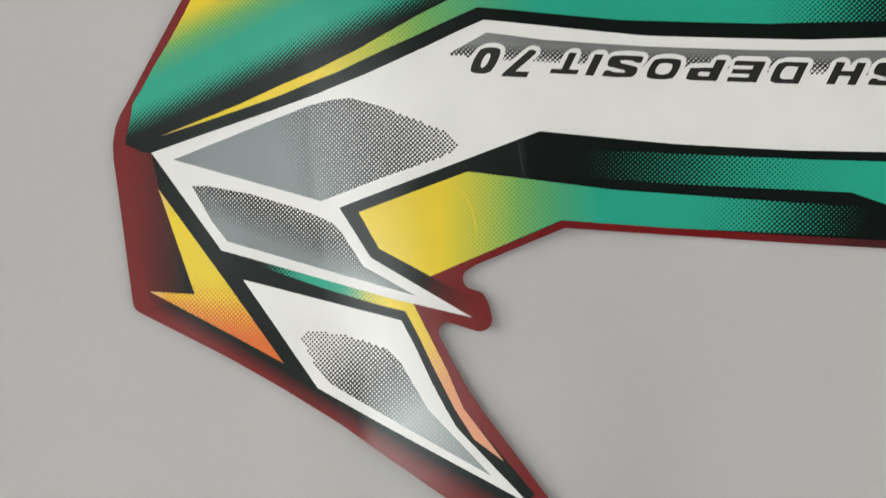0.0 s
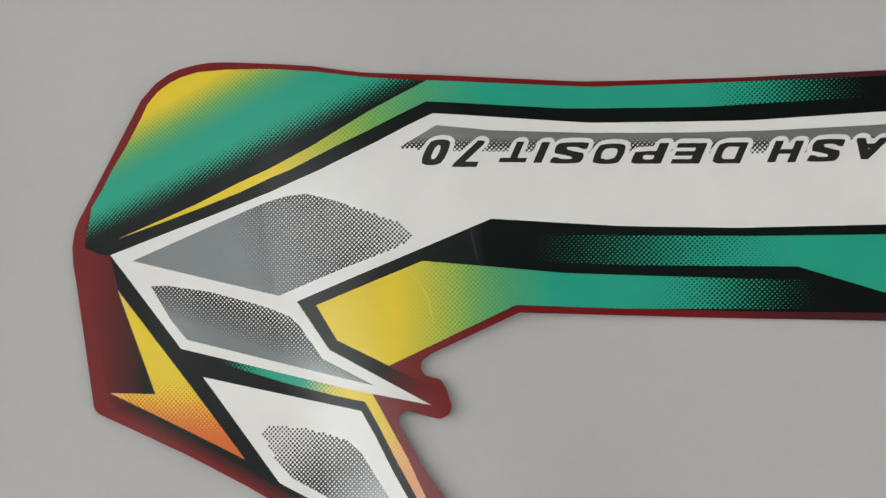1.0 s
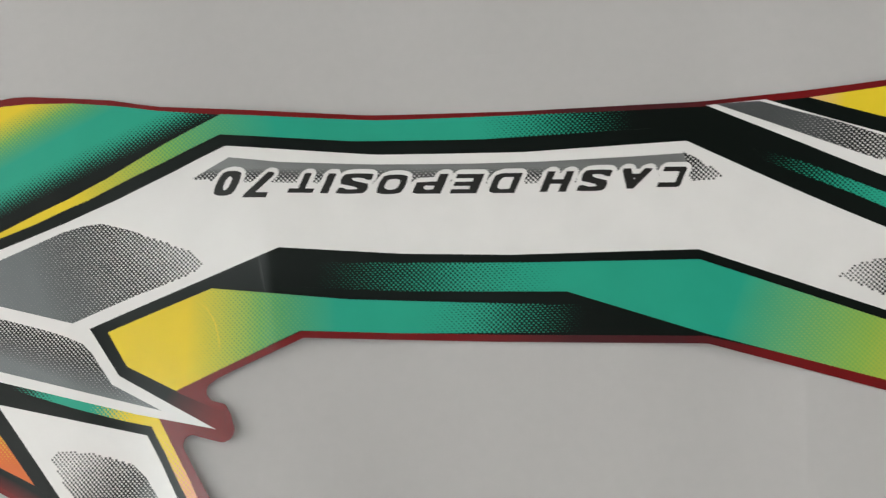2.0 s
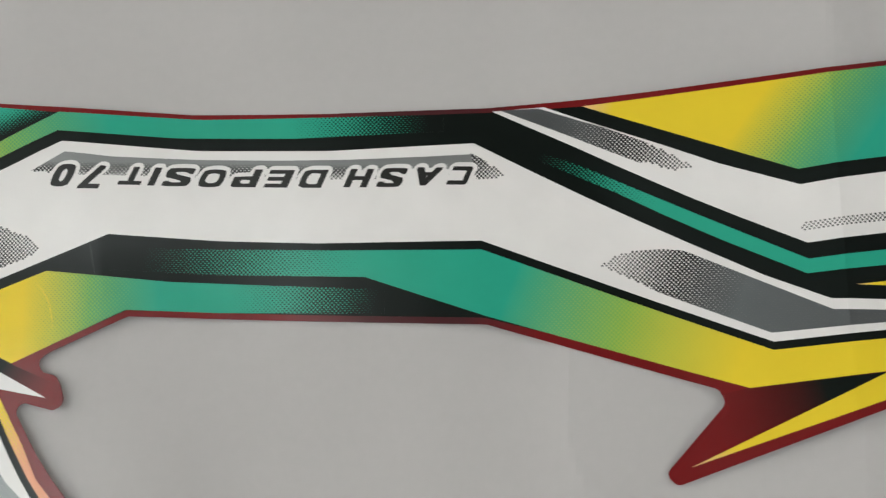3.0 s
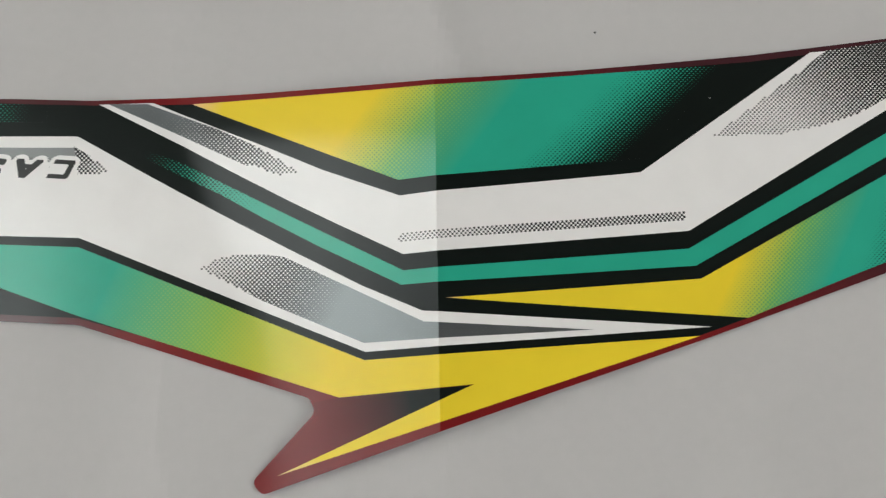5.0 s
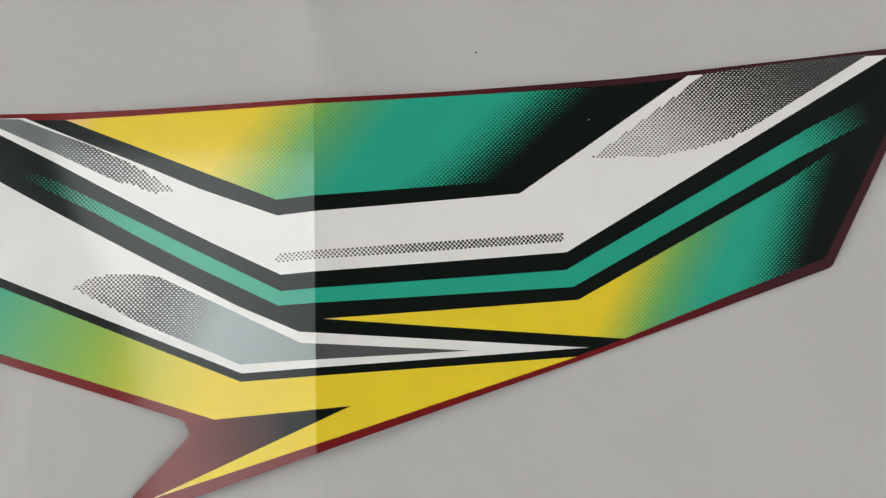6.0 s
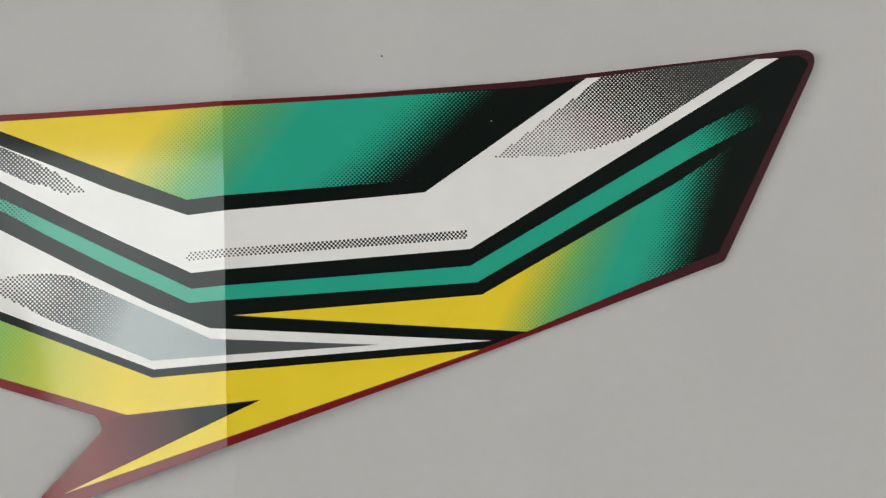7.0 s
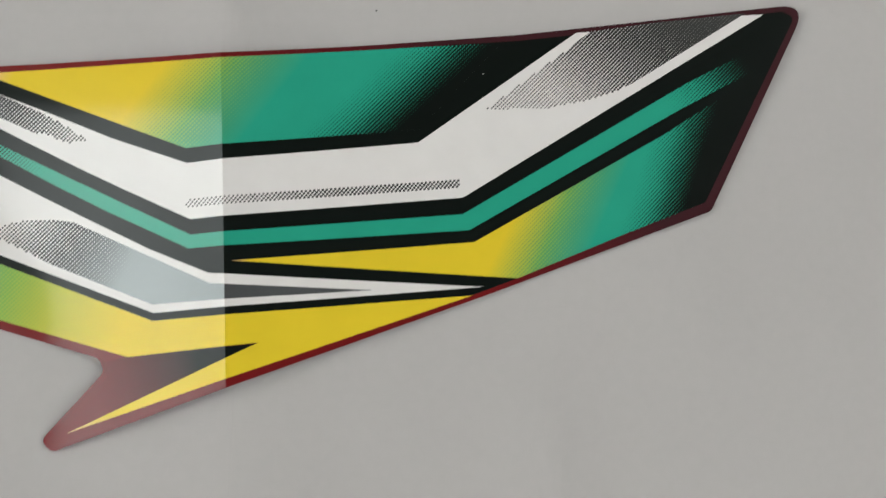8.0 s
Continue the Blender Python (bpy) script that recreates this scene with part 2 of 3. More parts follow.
def box(x0, y0, z0, x1, y1, z1):
    bm = bmesh.new()
    bmesh.ops.create_cube(bm, size=1)
    bmesh.ops.transform(bm, matrix=Matrix.Translation(((x0 + x1) / 2, (y0 + y1) / 2, (z0 + z1) / 2)) @ Matrix.Diagonal((x1 - x0, y1 - y0, z1 - z0, 1)), verts=bm.verts)
    return bm


def setting(name, bm, material):
    return tagged(part(name, bm, material), kind="structure")


setting("floor", box(X0 - 0.1, Y0 - 0.1, -0.1, X1 + 0.1, Y1 + 0.1, -0.004), M_FLOOR)


def joined(*boxes):
    """Several boxes in one mesh."""
    out = bmesh.new()
    for one in boxes:
        known = {v: out.verts.new(v.co) for v in one.verts}
        for f in one.faces:
            out.faces.new([known[v] for v in f.verts])
        one.free()
    return out


def side_wall(name, x0, x1):
    """A wall along y with an opening right through it for an added window."""
    h = WIDE / 2
    return setting(name, joined(box(x0, Y0, -0.004, x1, -h, TOP), box(x0, h, -0.004, x1, Y1, TOP), box(x0, -h, -0.004, x1, h, SILL), box(x0, -h, HEAD, x1, h, TOP)), M_WALL)


M_FRAME = matte("added_window_paint", (0.7, 0.7, 0.68), 90, 0.5)


def added_window(name, x):
    """An added, unseen two-light painted window frame in the opening."""
    h, t, d = WIDE / 2, 0.045, 0.025
    ob = tagged(new(name), kind="structure")
    ob.location = (x, 0, SILL)
    tall = HEAD - SILL
    part("added_window_frame", joined(box(-d, -h, 0, d, -h + t, tall), box(-d, h - t, 0, d, h, tall), box(-d, -h + t, 0, d, h - t, t), box(-d, -h + t, tall - t, d, h - t, tall),
                                box(-d, -t / 2, t, d, t / 2, tall - t)), M_FRAME, ob)
    return ob


side_wall("wall_west", X0 - 0.1, X0)
side_wall("wall_east", X1, X1 + 0.1)
added_window("added_window_1", X0 - 0.02)
added_window("added_window_2", X1 + 0.02)
setting("wall_south", box(X0 - 0.1, Y0 - 0.1, -0.004, X1 + 0.1, Y0, TOP), M_WALL)
setting("wall_north", box(X0 - 0.1, Y1, -0.004, X1 + 0.1, Y1 + 0.1, TOP), M_WALL)
setting("ceiling", box(X0 - 0.1, Y0 - 0.1, TOP, X1 + 0.1, Y1 + 0.1, TOP + 0.1), M_CEILING)

M_PANEL_FRAME, M_DIFFUSER = matte("panel_frame", (0.7, 0.7, 0.7), 80, 0.5), glowing("panel_diffuser", (0.92, 1.0, 0.99), 5.3)
M_FILL_DIFFUSER = glowing("fill_panel_diffuser", (0.955, 0.985, 0.98), 4.4)


def panel_light(x, y, wide, deep, diffuser):
    """A frosted panel lamp in a thin frame, flat under the ceiling."""
    ob = tagged(new("unseen_panel_light"), "frosted white panel lamp set under the ceiling, out of view", "lamp", "ceiling panels")
    ob.location = (x, y, TOP)
    w, d = wide / 2, deep / 2
    part("frame", box(-w - 0.03, -d - 0.03, -0.03, w + 0.03, d + 0.03, 0), M_PANEL_FRAME, ob)
    part("diffuser", box(-w, -d, -0.034, w, d, -0.028), diffuser, ob)
    return ob


panel_light(*PANEL, M_DIFFUSER)
# added fill lamps that soften shadows, placed where the film doesn't mirror them
fill_panel = panel_light(*FILL_PANELS[0], 0.62, 1.1, M_FILL_DIFFUSER)
for x, y in FILL_PANELS[1:]:
    copy_thing(fill_panel, pose(x, y, TOP))


# ---------------------------------------------------------------- white sheet
# creases in the sheet: place, lean, height, and the width of each flank
CREASES = ((0.1335, -0.07, 1.4, 0.0065, 0.014), (-0.02, 0.04, 0.6, 0.03, 0.010), (0.2125, -0.455, 1.7, 0.011, 0.0055), (0.262, -0.30, 0.7, 0.005, 0.011),
           (0.284, -0.05, 1.5, 0.022, 0.009), (0.318, -0.08, 1.2, 0.022, 0.012), (0.37, 0.05, 0.8, 0.02, 0.012), (0.06, -0.03, 0.5, 0.012, 0.02))
# where the film lies: its lower and its upper rim along the sheet
LOWER = ((-0.10, 0.02, 0.035, 0.11, 0.16, 0.20, 0.27, 0.33), (-0.12, -0.125, -0.055, -0.055, -0.092, -0.075, -0.048, -0.025))
UPPER = ((-0.05, 0.15, 0.20, 0.36), (0.02, 0.02, 0.028, 0.056))


def sheet_height(x, y):
    """Height of the sheet, in millimetres, at a place in metres."""
    fold = 0.0
    for at, lean, high, sharp, soft in CREASES:
        wander = 0.003 * noise.noise((at * 50, y * 14, 7.7))
        d = x - at - lean * y - wander
        d /= sharp if d < 0 else soft
        fold += high * math.exp(-d * d) * (0.75 + 0.8 * noise.noise((at * 90, y * 9, 1.2)))
    z = fold + 0.9 * noise.noise((x * 8, y * 4, 0.3)) + 0.9 * noise.noise((x * 34, y * 11, 2.3)) + 0.16 * noise.noise((x * 90, y * 45, 5.1))
    # a crumpled place beside the long crease
    near = math.exp(-((x - 0.132) / 0.012) ** 2 - ((y - 0.036) / 0.022) ** 2)
    z += 0.55 * near * noise.noise((x * 130, y * 75, 3.4))
    # under the film never higher than the film, and beside it rising a little towards it
    at = min(max(y * 1000, float(np.interp(x, (0.05, 0.13, 0.145, 0.155, 0.21, 0.24), (-125, -42, -42, -84, -70, -42)))), 15)
    over = min(lift(x * 1000 - 6, at), lift(x * 1000 + 6, at))
    clear = max(float(np.interp(x, *LOWER)) - y, y - float(np.interp(x, *UPPER)), 0)
    low = float(np.interp(x, (0.06, 0.12), (9.0, 0.6)))
    over = min(over, low + 0.7 * max(over - low, 0) * math.exp(-clear / 0.05))
    clear = min(clear / 0.022, 1)
    return min(-0.9 + 0.9 * over + z * float(np.interp(over, (3, 6), (1, 0.4))), over - 0.35 + 2.5 * clear * clear * (3 - 2 * clear))


def sheet():
    """A large sheet with shallow upright folds, under the sticker."""
    nx, ny = 600, 260
    xs, ys = np.linspace(-0.45, 0.75, nx), np.linspace(-0.45, 0.40, ny)
    bm = bmesh.new()
    rows = []
    for y in ys:
        row = []
        for x in xs:
            row.append(bm.verts.new((x, y, sheet_height(x, y) * MM)))
        rows.append(row)
    for j in range(ny - 1):
        for i in range(nx - 1):
            bm.faces.new((rows[j][i], rows[j][i + 1], rows[j + 1][i + 1], rows[j + 1][i])).smooth = True
    rim = [rows[0][i] for i in range(nx)] + [rows[j][-1] for j in range(1, ny)] + [rows[-1][i] for i in range(nx - 2, -1, -1)] + [rows[j][0] for j in range(ny - 2, 0, -1)]
    foot = [bm.verts.new((v.co.x, v.co.y, -0.0035)) for v in rim]
    for k in range(len(rim)):
        n = (k + 1) % len(rim)
        bm.faces.new((rim[n], rim[k], foot[k], foot[n]))
    return bm


tagged(part("paper_sheet", sheet(), M_SHEET), "large matt white paper sheet with shallow folds on the floor", "sheet")

# ---------------------------------------------------------------- the sticker
sticker = tagged(new("motorcycle_sticker"), "glossy green, yellow, white and black vinyl sticker with red border", "sticker")

CONTOUR = [
    (-2.9, 9.7), (-9.7, 10.0), (-18.0, 10.4), (-23.6, 11.1), (-30.7, 12.2), (-38.0, 12.7), (-45.3, 13.2), (-52.8, 13.7), (-57.3, 13.7),
    (-61.1, 13.2), (-64.8, 12.4), (-67.8, 11.2), (-71.4, 8.8), (-75.0, 4.7), (-79.0, -3.5), (-83.5, -12.6), (-88.4, -22.7), (-89.8, -25.4),
    (-90.8, -28.4), (-91.1, -32.5), (-90.5, -36.8), (-89.4, -41.0), (-82.0, -72.6, 3.5), (-56.5, -82.0), (-41.2, -88.2), (-26.5, -94.7), (18.8, -118.7, 3),
    (24.6, -108.2, 4), (6.5, -88.3), (1.8, -82.4), (-1.8, -77.0), (-4.9, -72.2, 2), (-4.8, -70.3, 2), (-3.2, -69.3, 2), (1.6, -70.4, 4), (4.6, -71.0, 2),
    (6.7, -69.9, 2), (7.1, -67.9, 2), (5.8, -64.3, 4), (4.3, -62.1, 2), (0.7, -61.3, 2), (-0.5, -59.8, 2), (-0.4, -57.9, 2), (2.2, -56.0, 3), (21.6, -46.3, 2),
    (69.4, -46.4, 60), (114.1, -46.2, 6), (171.0, -60.8, 2.5), (172.9, -64.0, 3), (158.6, -81.5, 2.2), (161.4, -84.3, 2.2), (203.2, -67.0), (268.0, -40.8), (329.4, -14.9, 3),
    (357.4, 45.9, 4.5), (275.1, 30.1), (231.1, 23.0), (197.5, 18.0), (153.6, 13.5, 40), (112.4, 9.7, 50), (70.3, 8.2, 60), (34.6, 7.8, 60),
]
part("red_base", slab(rounded(CONTOUR), 0.0, 0.14), M_RED, sticker, "dark red printed film border")


def printed(name, corners, material, level=2, parent=None, label=""):
    return part(name, slab(rounded(corners), level * LAYER), material, parent or sticker, label)


def spread(corners, gap):
    """The outline with its marked edges moved outwards, so that whole dots fit on it."""
    turn, lines, out = winding(corners), [], []
    for i, corner in enumerate(corners):
        a, b = Vector(corner[:2]), Vector(corners[(i + 1) % len(corners)][:2])
        way = (b - a).normalized()
        away = Vector((way.y, -way.x)) * turn
        lines.append((a + away * (gap if len(corner) > 2 and corner[2] else 0), way, away))
    for i, corner in enumerate(corners):
        (p, d, _), (q, e, away) = lines[i - 1], lines[i]
        cross = d.x * e.y - d.y * e.x
        at = p + d * (((q - p).x * e.y - (q - p).y * e.x) / cross) if abs(cross) > 0.12 else q
        here = Vector(corner[:2])
        out.append(here + (at - here).normalized() * min((at - here).length, 2 * gap) if at != here else here)
    return out


def dotted(name, corners, start, end, full, thin, solid=GREY, level=4, parent=None, label="grey dotted print", silver=0.70, slant=SLANT):
    """A printed patch that fades out in screen dots."""
    material = screened(name + "_print", corners, start, end, full, thin, solid, silver, slant)
    return part(name, slab(spread(corners, 0.28), level * LAYER), material, parent or sticker, label)


printed("black_field", [
    (-87.7, -32.5), (-87.0, -27.1), (-86.5, -22.3), (-84.1, -18.1), (-81.5, -12.7), (-78.2, -7.0), (-74.7, -0.0), (-73.1, 3.7), (-70.5, 6.8),
    (-67.6, 8.8), (-64.7, 10.2), (-60.2, 11.4), (-52.7, 11.8), (-40.8, 11.6), (-29.3, 10.7), (-18.0, 9.3), (-6.9, 8.5), (-2.1, 8.2),
    (35.6, 6.1, 40), (70.6, 6.9, 40), (112.5, 8.5), (137.2, 10.2), (197.5, 16.7), (275.5, 28.5), (349.9, 42.9, 2), (353.5, 41.5, 2), (328.1, -11.8, 2),
    (276.6, -35.8), (264.3, -41.0), (198.7, -53.1), (177.8, -58.7), (113.7, -44.5), (69.0, -44.8), (21.1, -44.7), (-7.9, -59.3), (-0.1, -63.9),
    (-11.3, -65.9), (2.2, -88.5), (19.8, -105.8), (13.7, -110.3), (-35.8, -89.9), (-42.8, -85.0), (-78.6, -42.6), (-83.1, -34.2),
], M_BLACK, 1)
printed("red_panel", [(-89.0, -33.7), (-80.5, -34.3), (-77.8, -42.8), (-41.9, -82.2), (-42.6, -83.4), (-60.0, -76.4), (-78.0, -70.3, 2)],
        film("red_fading_black", RED, [(BLACK, (-84.9, -50.7), (-70.5, -49.1), "even")]), 2, label="red print fading to black")

printed("red_panel", [(-78.9, -71.7), (-56.6, -80.3), (-26.7, -93.8), (13.4, -112.4), (17.4, -108.5), (-35.5, -87.0), (-42.6, -81.5), (-70.3, -70.1)],
        film("red_edge_fading", RED, [(BLACK, (-43.6, -87.3), (-42.0, -83.6), "even")]), 2.5, label="red print fading to black")
printed("red_panel", [(-12.8, -57.9), (-8.0, -59.5), (4.6, -64.2), (4.5, -68.4), (-0.9, -67.2), (-15.5, -61.3)],
        film("red_notch_fading", BLACK, [(RED, (-9.8, -59.9), (2.6, -66.0), "even")]), 2.5, label="black print fading to red")

printed("green_panel", [
    (-87.8, -31.4), (-87.0, -27.1), (-86.5, -22.3), (-84.1, -18.1), (-81.5, -12.7), (-78.2, -7.0), (-74.7, -0.0), (-73.1, 3.7), (-70.5, 6.8),
    (-67.6, 8.8), (-64.7, 10.2), (-60.2, 11.4), (-52.7, 11.8), (-40.8, 11.6), (-29.3, 10.7), (-18.0, 9.3), (-6.9, 8.5), (-2.1, 8.0),
    (-39.5, -13.1), (-77.9, -30.2)],
        film("green_corner", YELLOW, [(GREEN, (-67.3, 4.3), (-61.8, -6.5), "soft"), (BLACK, (-50.0, -5.9), (-46.9, -12.6), "dots")]), 2,
        label="green print with yellow corner fading to black")
printed("yellow_sliver", [
    (-78.4, -30.0), (-69.8, -26.4), (-58.1, -21.4), (-48.1, -16.6), (-39.5, -12.8), (-29.8, -7.7), (-16.2, 0.7), (-9.5, 4.4), (-2.1, 8.3),
    (36.5, 6.5, 60), (70.6, 7.2, 60), (101.5, 8.0), (101.5, 3.5), (62.7, 1.5, 60), (30.8, 1.4, 60), (-2.0, 3.2), (-9.3, -0.4), (-16.0, -3.9),
    (-22.8, -7.2), (-34.4, -13.2), (-39.4, -15.2), (-47.9, -19.0), (-58.1, -22.8), (-69.8, -27.0)],
        film("sliver_print", YELLOW, [(TIP, (-69.0, -26.8), (-79.0, -30.2), "even"), (GREEN, (-39.6, -11.1), (12.1, 5.1), "soft"), (BLACK, (59.0, 4.7), (97.5, 4.2), "dots")]), 3, label="yellow to green tapered stripe")

white_main = printed("white_panel", [
    (-80.5, -34.2), (-65.2, -28.4), (-50.6, -23.0), (-39.2, -18.6), (-27.0, -13.2), (-13.6, -6.5), (-6.5, -2.7), (-0.4, 0.3), (36.5, -2.0, 60), (71.7, -1.8, 60), (109.6, 0.4), (125.2, -7.2), (135.5, -12.1), (150.0, -18.8), (164.3, -25.3), (182.2, -33.2), (197.1, -38.6), (267.6, -38.5), (184.0, -49.1), (112.3, -24.9), (70.1, -26.2, 60),
    (44.2, -26.0, 60), (14.4, -24.7), (-31.1, -44.9), (-22.4, -56.0), (2.5, -67.9), (-16.8, -65.0), (-60.2, -56.7)], M_WHITE, 3)
dotted("grey_patch", [(-74.5, -35.6), (-56.0, -28.0, 1), (-40.4, -21.5, 1), (-34.7, -19.9, 1), (-30.3, -19.4, 1), (-23.5, -20.9, 1), (-13.8, -23.7, 1), (-6.9, -26.1, 1),
                      (-3.4, -28.8, 1), (-6.1, -31.0, 1), (-20.1, -36.8), (-35.7, -43.6)], (-42.0, -42.0), (-8.0, -22.5), 0.97, 0.47)
dotted("grey_patch", [(-58.3, -54.6, 1), (-63.2, -49.5, 1), (-68.6, -42.0, 1), (-65.1, -41.8, 1), (-54.0, -43.1, 1), (-43.6, -45.4, 1), (-37.8, -46.9, 2), (-32.7, -48.8, 2),
                      (-30.2, -50.9, 2), (-24.4, -57.9), (-10.9, -64.0)], (-44.5, -55.0), (-41.0, -43.5), 0.97, 0.52)

# lower band: yellow, green, black
printed("lower_band", [(-26.3, -45.7), (-1.4, -34.8), (31.5, -37.0, 40), (59.3, -37.4), (88.1, -37.8), (88.4, -44.0), (44.5, -44.8), (20.8, -44.6), (-7.9, -59.3), (-20.6, -53.8)],
        film("lower_band_print", YELLOW, [(GREEN, (-7.0, -42.0), (29.0, -39.4), "soft"), (BLACK, (48.0, -38.5), (86.0, -44.6), "dots")]), 2, label="yellow to green print fading to black")
printed("middle_band", [
    (14.9, -28.3), (74.3, -28.0, 60), (112.4, -27.2), (183.9, -51.1), (264.7, -40.9), (164.7, -79.6), (210.4, -55.5), (178.3, -60.3), (113.8, -44.0), (82.7, -34.7),
    (44.2, -34.9, 40), (15.2, -34.2)],
        film("middle_band_print", BLACK, [(GREEN, (24.0, -30.8), (84.0, -32.6), "dots"), (YELLOW, (120.5, -35.0), (176.0, -54.4), "soft"), (TIP, (170.0, -74.8), (170.0, -79.8), "even")]), 2, label="green to yellow print")
printed("red_panel", [(171.9, -61.9), (178.1, -60.3), (210.0, -55.7), (165.8, -79.6), (161.5, -80.4), (173.6, -65.4)], film("tail_red", RED, [(BLACK, (171.0, -69.0), (196.0, -61.7), "even")]), 1, label="red print fading to black")

# left bolt and lower tail
printed("orange_bolt", [(-77.9, -42.9), (-41.9, -82.1), (-78.1, -67.9), (-66.2, -67.7)],
        film("bolt_print", YELLOW, [(ORANGE, (-62.7, -62.1), (-63.4, -77.1), "dots"), (TIP, (-73.5, -67.8), (-79.0, -67.9), "even")]), 3, label="yellow to orange bolt shape")
printed("white_panel", [(-54.0, -63.3), (-32.9, -66.7), (-13.8, -69.8), (-9.8, -75.8), (-5.7, -82.8), (-2.0, -88.5), (1.0, -92.7), (18.6, -107.9), (-32.8, -87.0)], M_WHITE, 3)
# its solid grey is lightened to stand in for glare on the tail
dotted("grey_patch", [(9.8, -102.7), (-29.0, -86.0, 1), (-33.0, -83.0, 1), (-38.1, -75.4, 1), (-36.5, -74.0, 1), (-28.9, -74.1, 1), (-21.8, -75.2, 1), (-16.9, -76.7, 1),
                      (-13.2, -79.7, 2), (-6.2, -89.0)], (-10.0, -92.0), (-29.0, -73.5), 0.9, 0.42, solid=(0.34, 0.36, 0.36), silver=0.6)
printed("tail_stripe", [
    (-61.9, -56.9), (-33.7, -61.0), (-26.6, -62.1), (-19.6, -63.5), (-11.4, -65.8), (-6.6, -73.3), (-2.3, -80.0), (2.2, -88.3), (12.2, -99.1),
    (5.2, -95.0), (0.1, -88.4), (-5.2, -80.1), (-9.2, -73.4), (-13.0, -67.7), (-19.4, -66.7), (-26.4, -65.3), (-33.6, -63.8)],
        film("tail_stripe_print", BLACK, [(GREEN, (-50.3, -58.7), (-37.1, -61.0), "dots"), (YELLOW, (-29.4, -63.3), (-16.4, -65.3), "dots"), (PEACH, (-12.5, -67.5), (1.0, -87.0), "dots")]), 2.5,
        label="green, yellow and peach stripe")

# right half
printed("white_panel", [(114.1, 8.8), (127.4, 10.0), (142.2, 4.9), (156.7, -0.1), (170.9, -5.3), (190.1, -11.0), (248.9, -1.5), (291.0, 32.0), (297.2, 32.9), (338.1, 40.8), (344.5, 41.6), (261.3, -15.3), (191.8, -25.2), (175.2, -18.4), (164.0, -13.6), (149.7, -7.1), (135.1, -0.3)], M_WHITE, 2)
dotted("grey_patch", [(116.8, 9.1), (125.5, 9.6, 1), (143.0, 4.1, 1), (157.0, -1.3, 1), (164.9, -5.9, 1), (159.9, -7.0, 1), (151.5, -4.4, 1), (134.5, 2.5, 1)],
       (131.0, 6.0), (162.0, -5.0), 0.98, 0.45, level=3)
dotted("grey_bar", [(190.2, -21.4, 1), (191.0, -20.4, 1), (203.0, -18.5, 1), (260.0, -10.6, 1), (260.8, -11.8, 1), (259.9, -13.0, 1), (203.0, -20.9, 1), (191.4, -22.4, 1)],
       (225.0, -17.0), (195.0, -21.5), 0.55, 0.38, level=3, label="thin grey dotted bar", slant=math.atan2(7.9, 57.0))
dotted("grey_patch", [(266.9, 9.0, 1), (295.6, 32.8), (313.1, 36.7), (338.6, 41.4, 1), (310.8, 22.0, 1), (303.2, 16.9, 1), (293.6, 13.2, 1), (282.3, 10.1, 1)],
       (314.0, 41.0), (292.0, 9.5), 0.93, 0.40, solid=(0.06, 0.062, 0.06), level=3, silver=0.1)
printed("green_line", [(124.7, -1.5), (135.2, -4.7), (142.6, -7.8), (157.0, -14.1), (171.1, -20.2), (192.0, -29.1), (261.4, -19.7), (322.8, 20.5), (345.3, 33.6), (342.7, 25.7), (320.6, 12.8), (263.3, -23.8), (191.7, -32.6), (171.2, -24.1), (157.1, -17.7), (145.6, -12.1), (126.5, -4.2)],
        film("green_line_print", BLACK, [(GREEN, (126.5, -3.0), (157.0, -16.0), "dots"), (BLACK, (316.5, 13.3), (339.0, 27.0), "dots")]), 2, label="narrow green stripe")
printed("yellow_panel", [(137.1, 10.2), (189.6, -7.2), (249.0, 2.0), (270.4, 27.5), (245.5, 23.9), (197.5, 16.7)],
        film("upper_right_print", YELLOW, [(TIP, (144.5, 8.0), (136.5, 10.4), "even"), (GREEN, (176.1, 4.4), (198.6, -11.0), "soft"), (BLACK, (230.8, 12.0), (242.6, 0.6), "dots")]), 2, label="yellow to green print fading to black")
printed("yellow_panel", [(202.7, -35.2), (264.7, -26.9), (316.3, 5.6), (342.0, 24.1), (327.8, -12.6, 2), (304.4, -22.9), (276.6, -35.8)],
        film("lower_right_print", YELLOW, [(TIP, (207.0, -35.0), (202.5, -35.2), "even"), (GREEN, (278.3, -11.3), (299.0, -20.0), "soft"), (BLACK, (304.0, -21.1), (319.0, -25.6), "dots")]), 2, label="yellow to green print fading to black")
dotted("grey_patch", [(142.6, -30.9, 1), (144.4, -29.3, 1), (147.8, -27.6, 1), (154.5, -26.5, 1), (162.7, -27.3, 2), (197.0, -41.2), (238.7, -40.8), (184.0, -46.9, 1), (158.0, -37.6, 1)],
       (176.0, -40.0), (146.0, -27.5), 0.98, 0.40)

# glints on fine creases where the film was bent, painted as paler lines
def crease_glint(points, wide, material):
    """A hair-thin pale line for a crease's glint along the points, tapering to both ends."""
    side = []
    for i, p in enumerate(points):
        a, c = Vector(points[max(i - 1, 0)]), Vector(points[min(i + 1, len(points) - 1)])
        across = Vector((a.y - c.y, c.x - a.x)).normalized() * wide / 2 * (0.3 + math.sin(math.pi * i / (len(points) - 1)))
        side.append((Vector(p) + across, Vector(p) - across))
    return part("crease_glint", slab([s[0] for s in side] + [s[1] for s in reversed(side)], 3.5 * LAYER, LAYER), material, sticker, "pale line painted for the glint on a pressed crease")


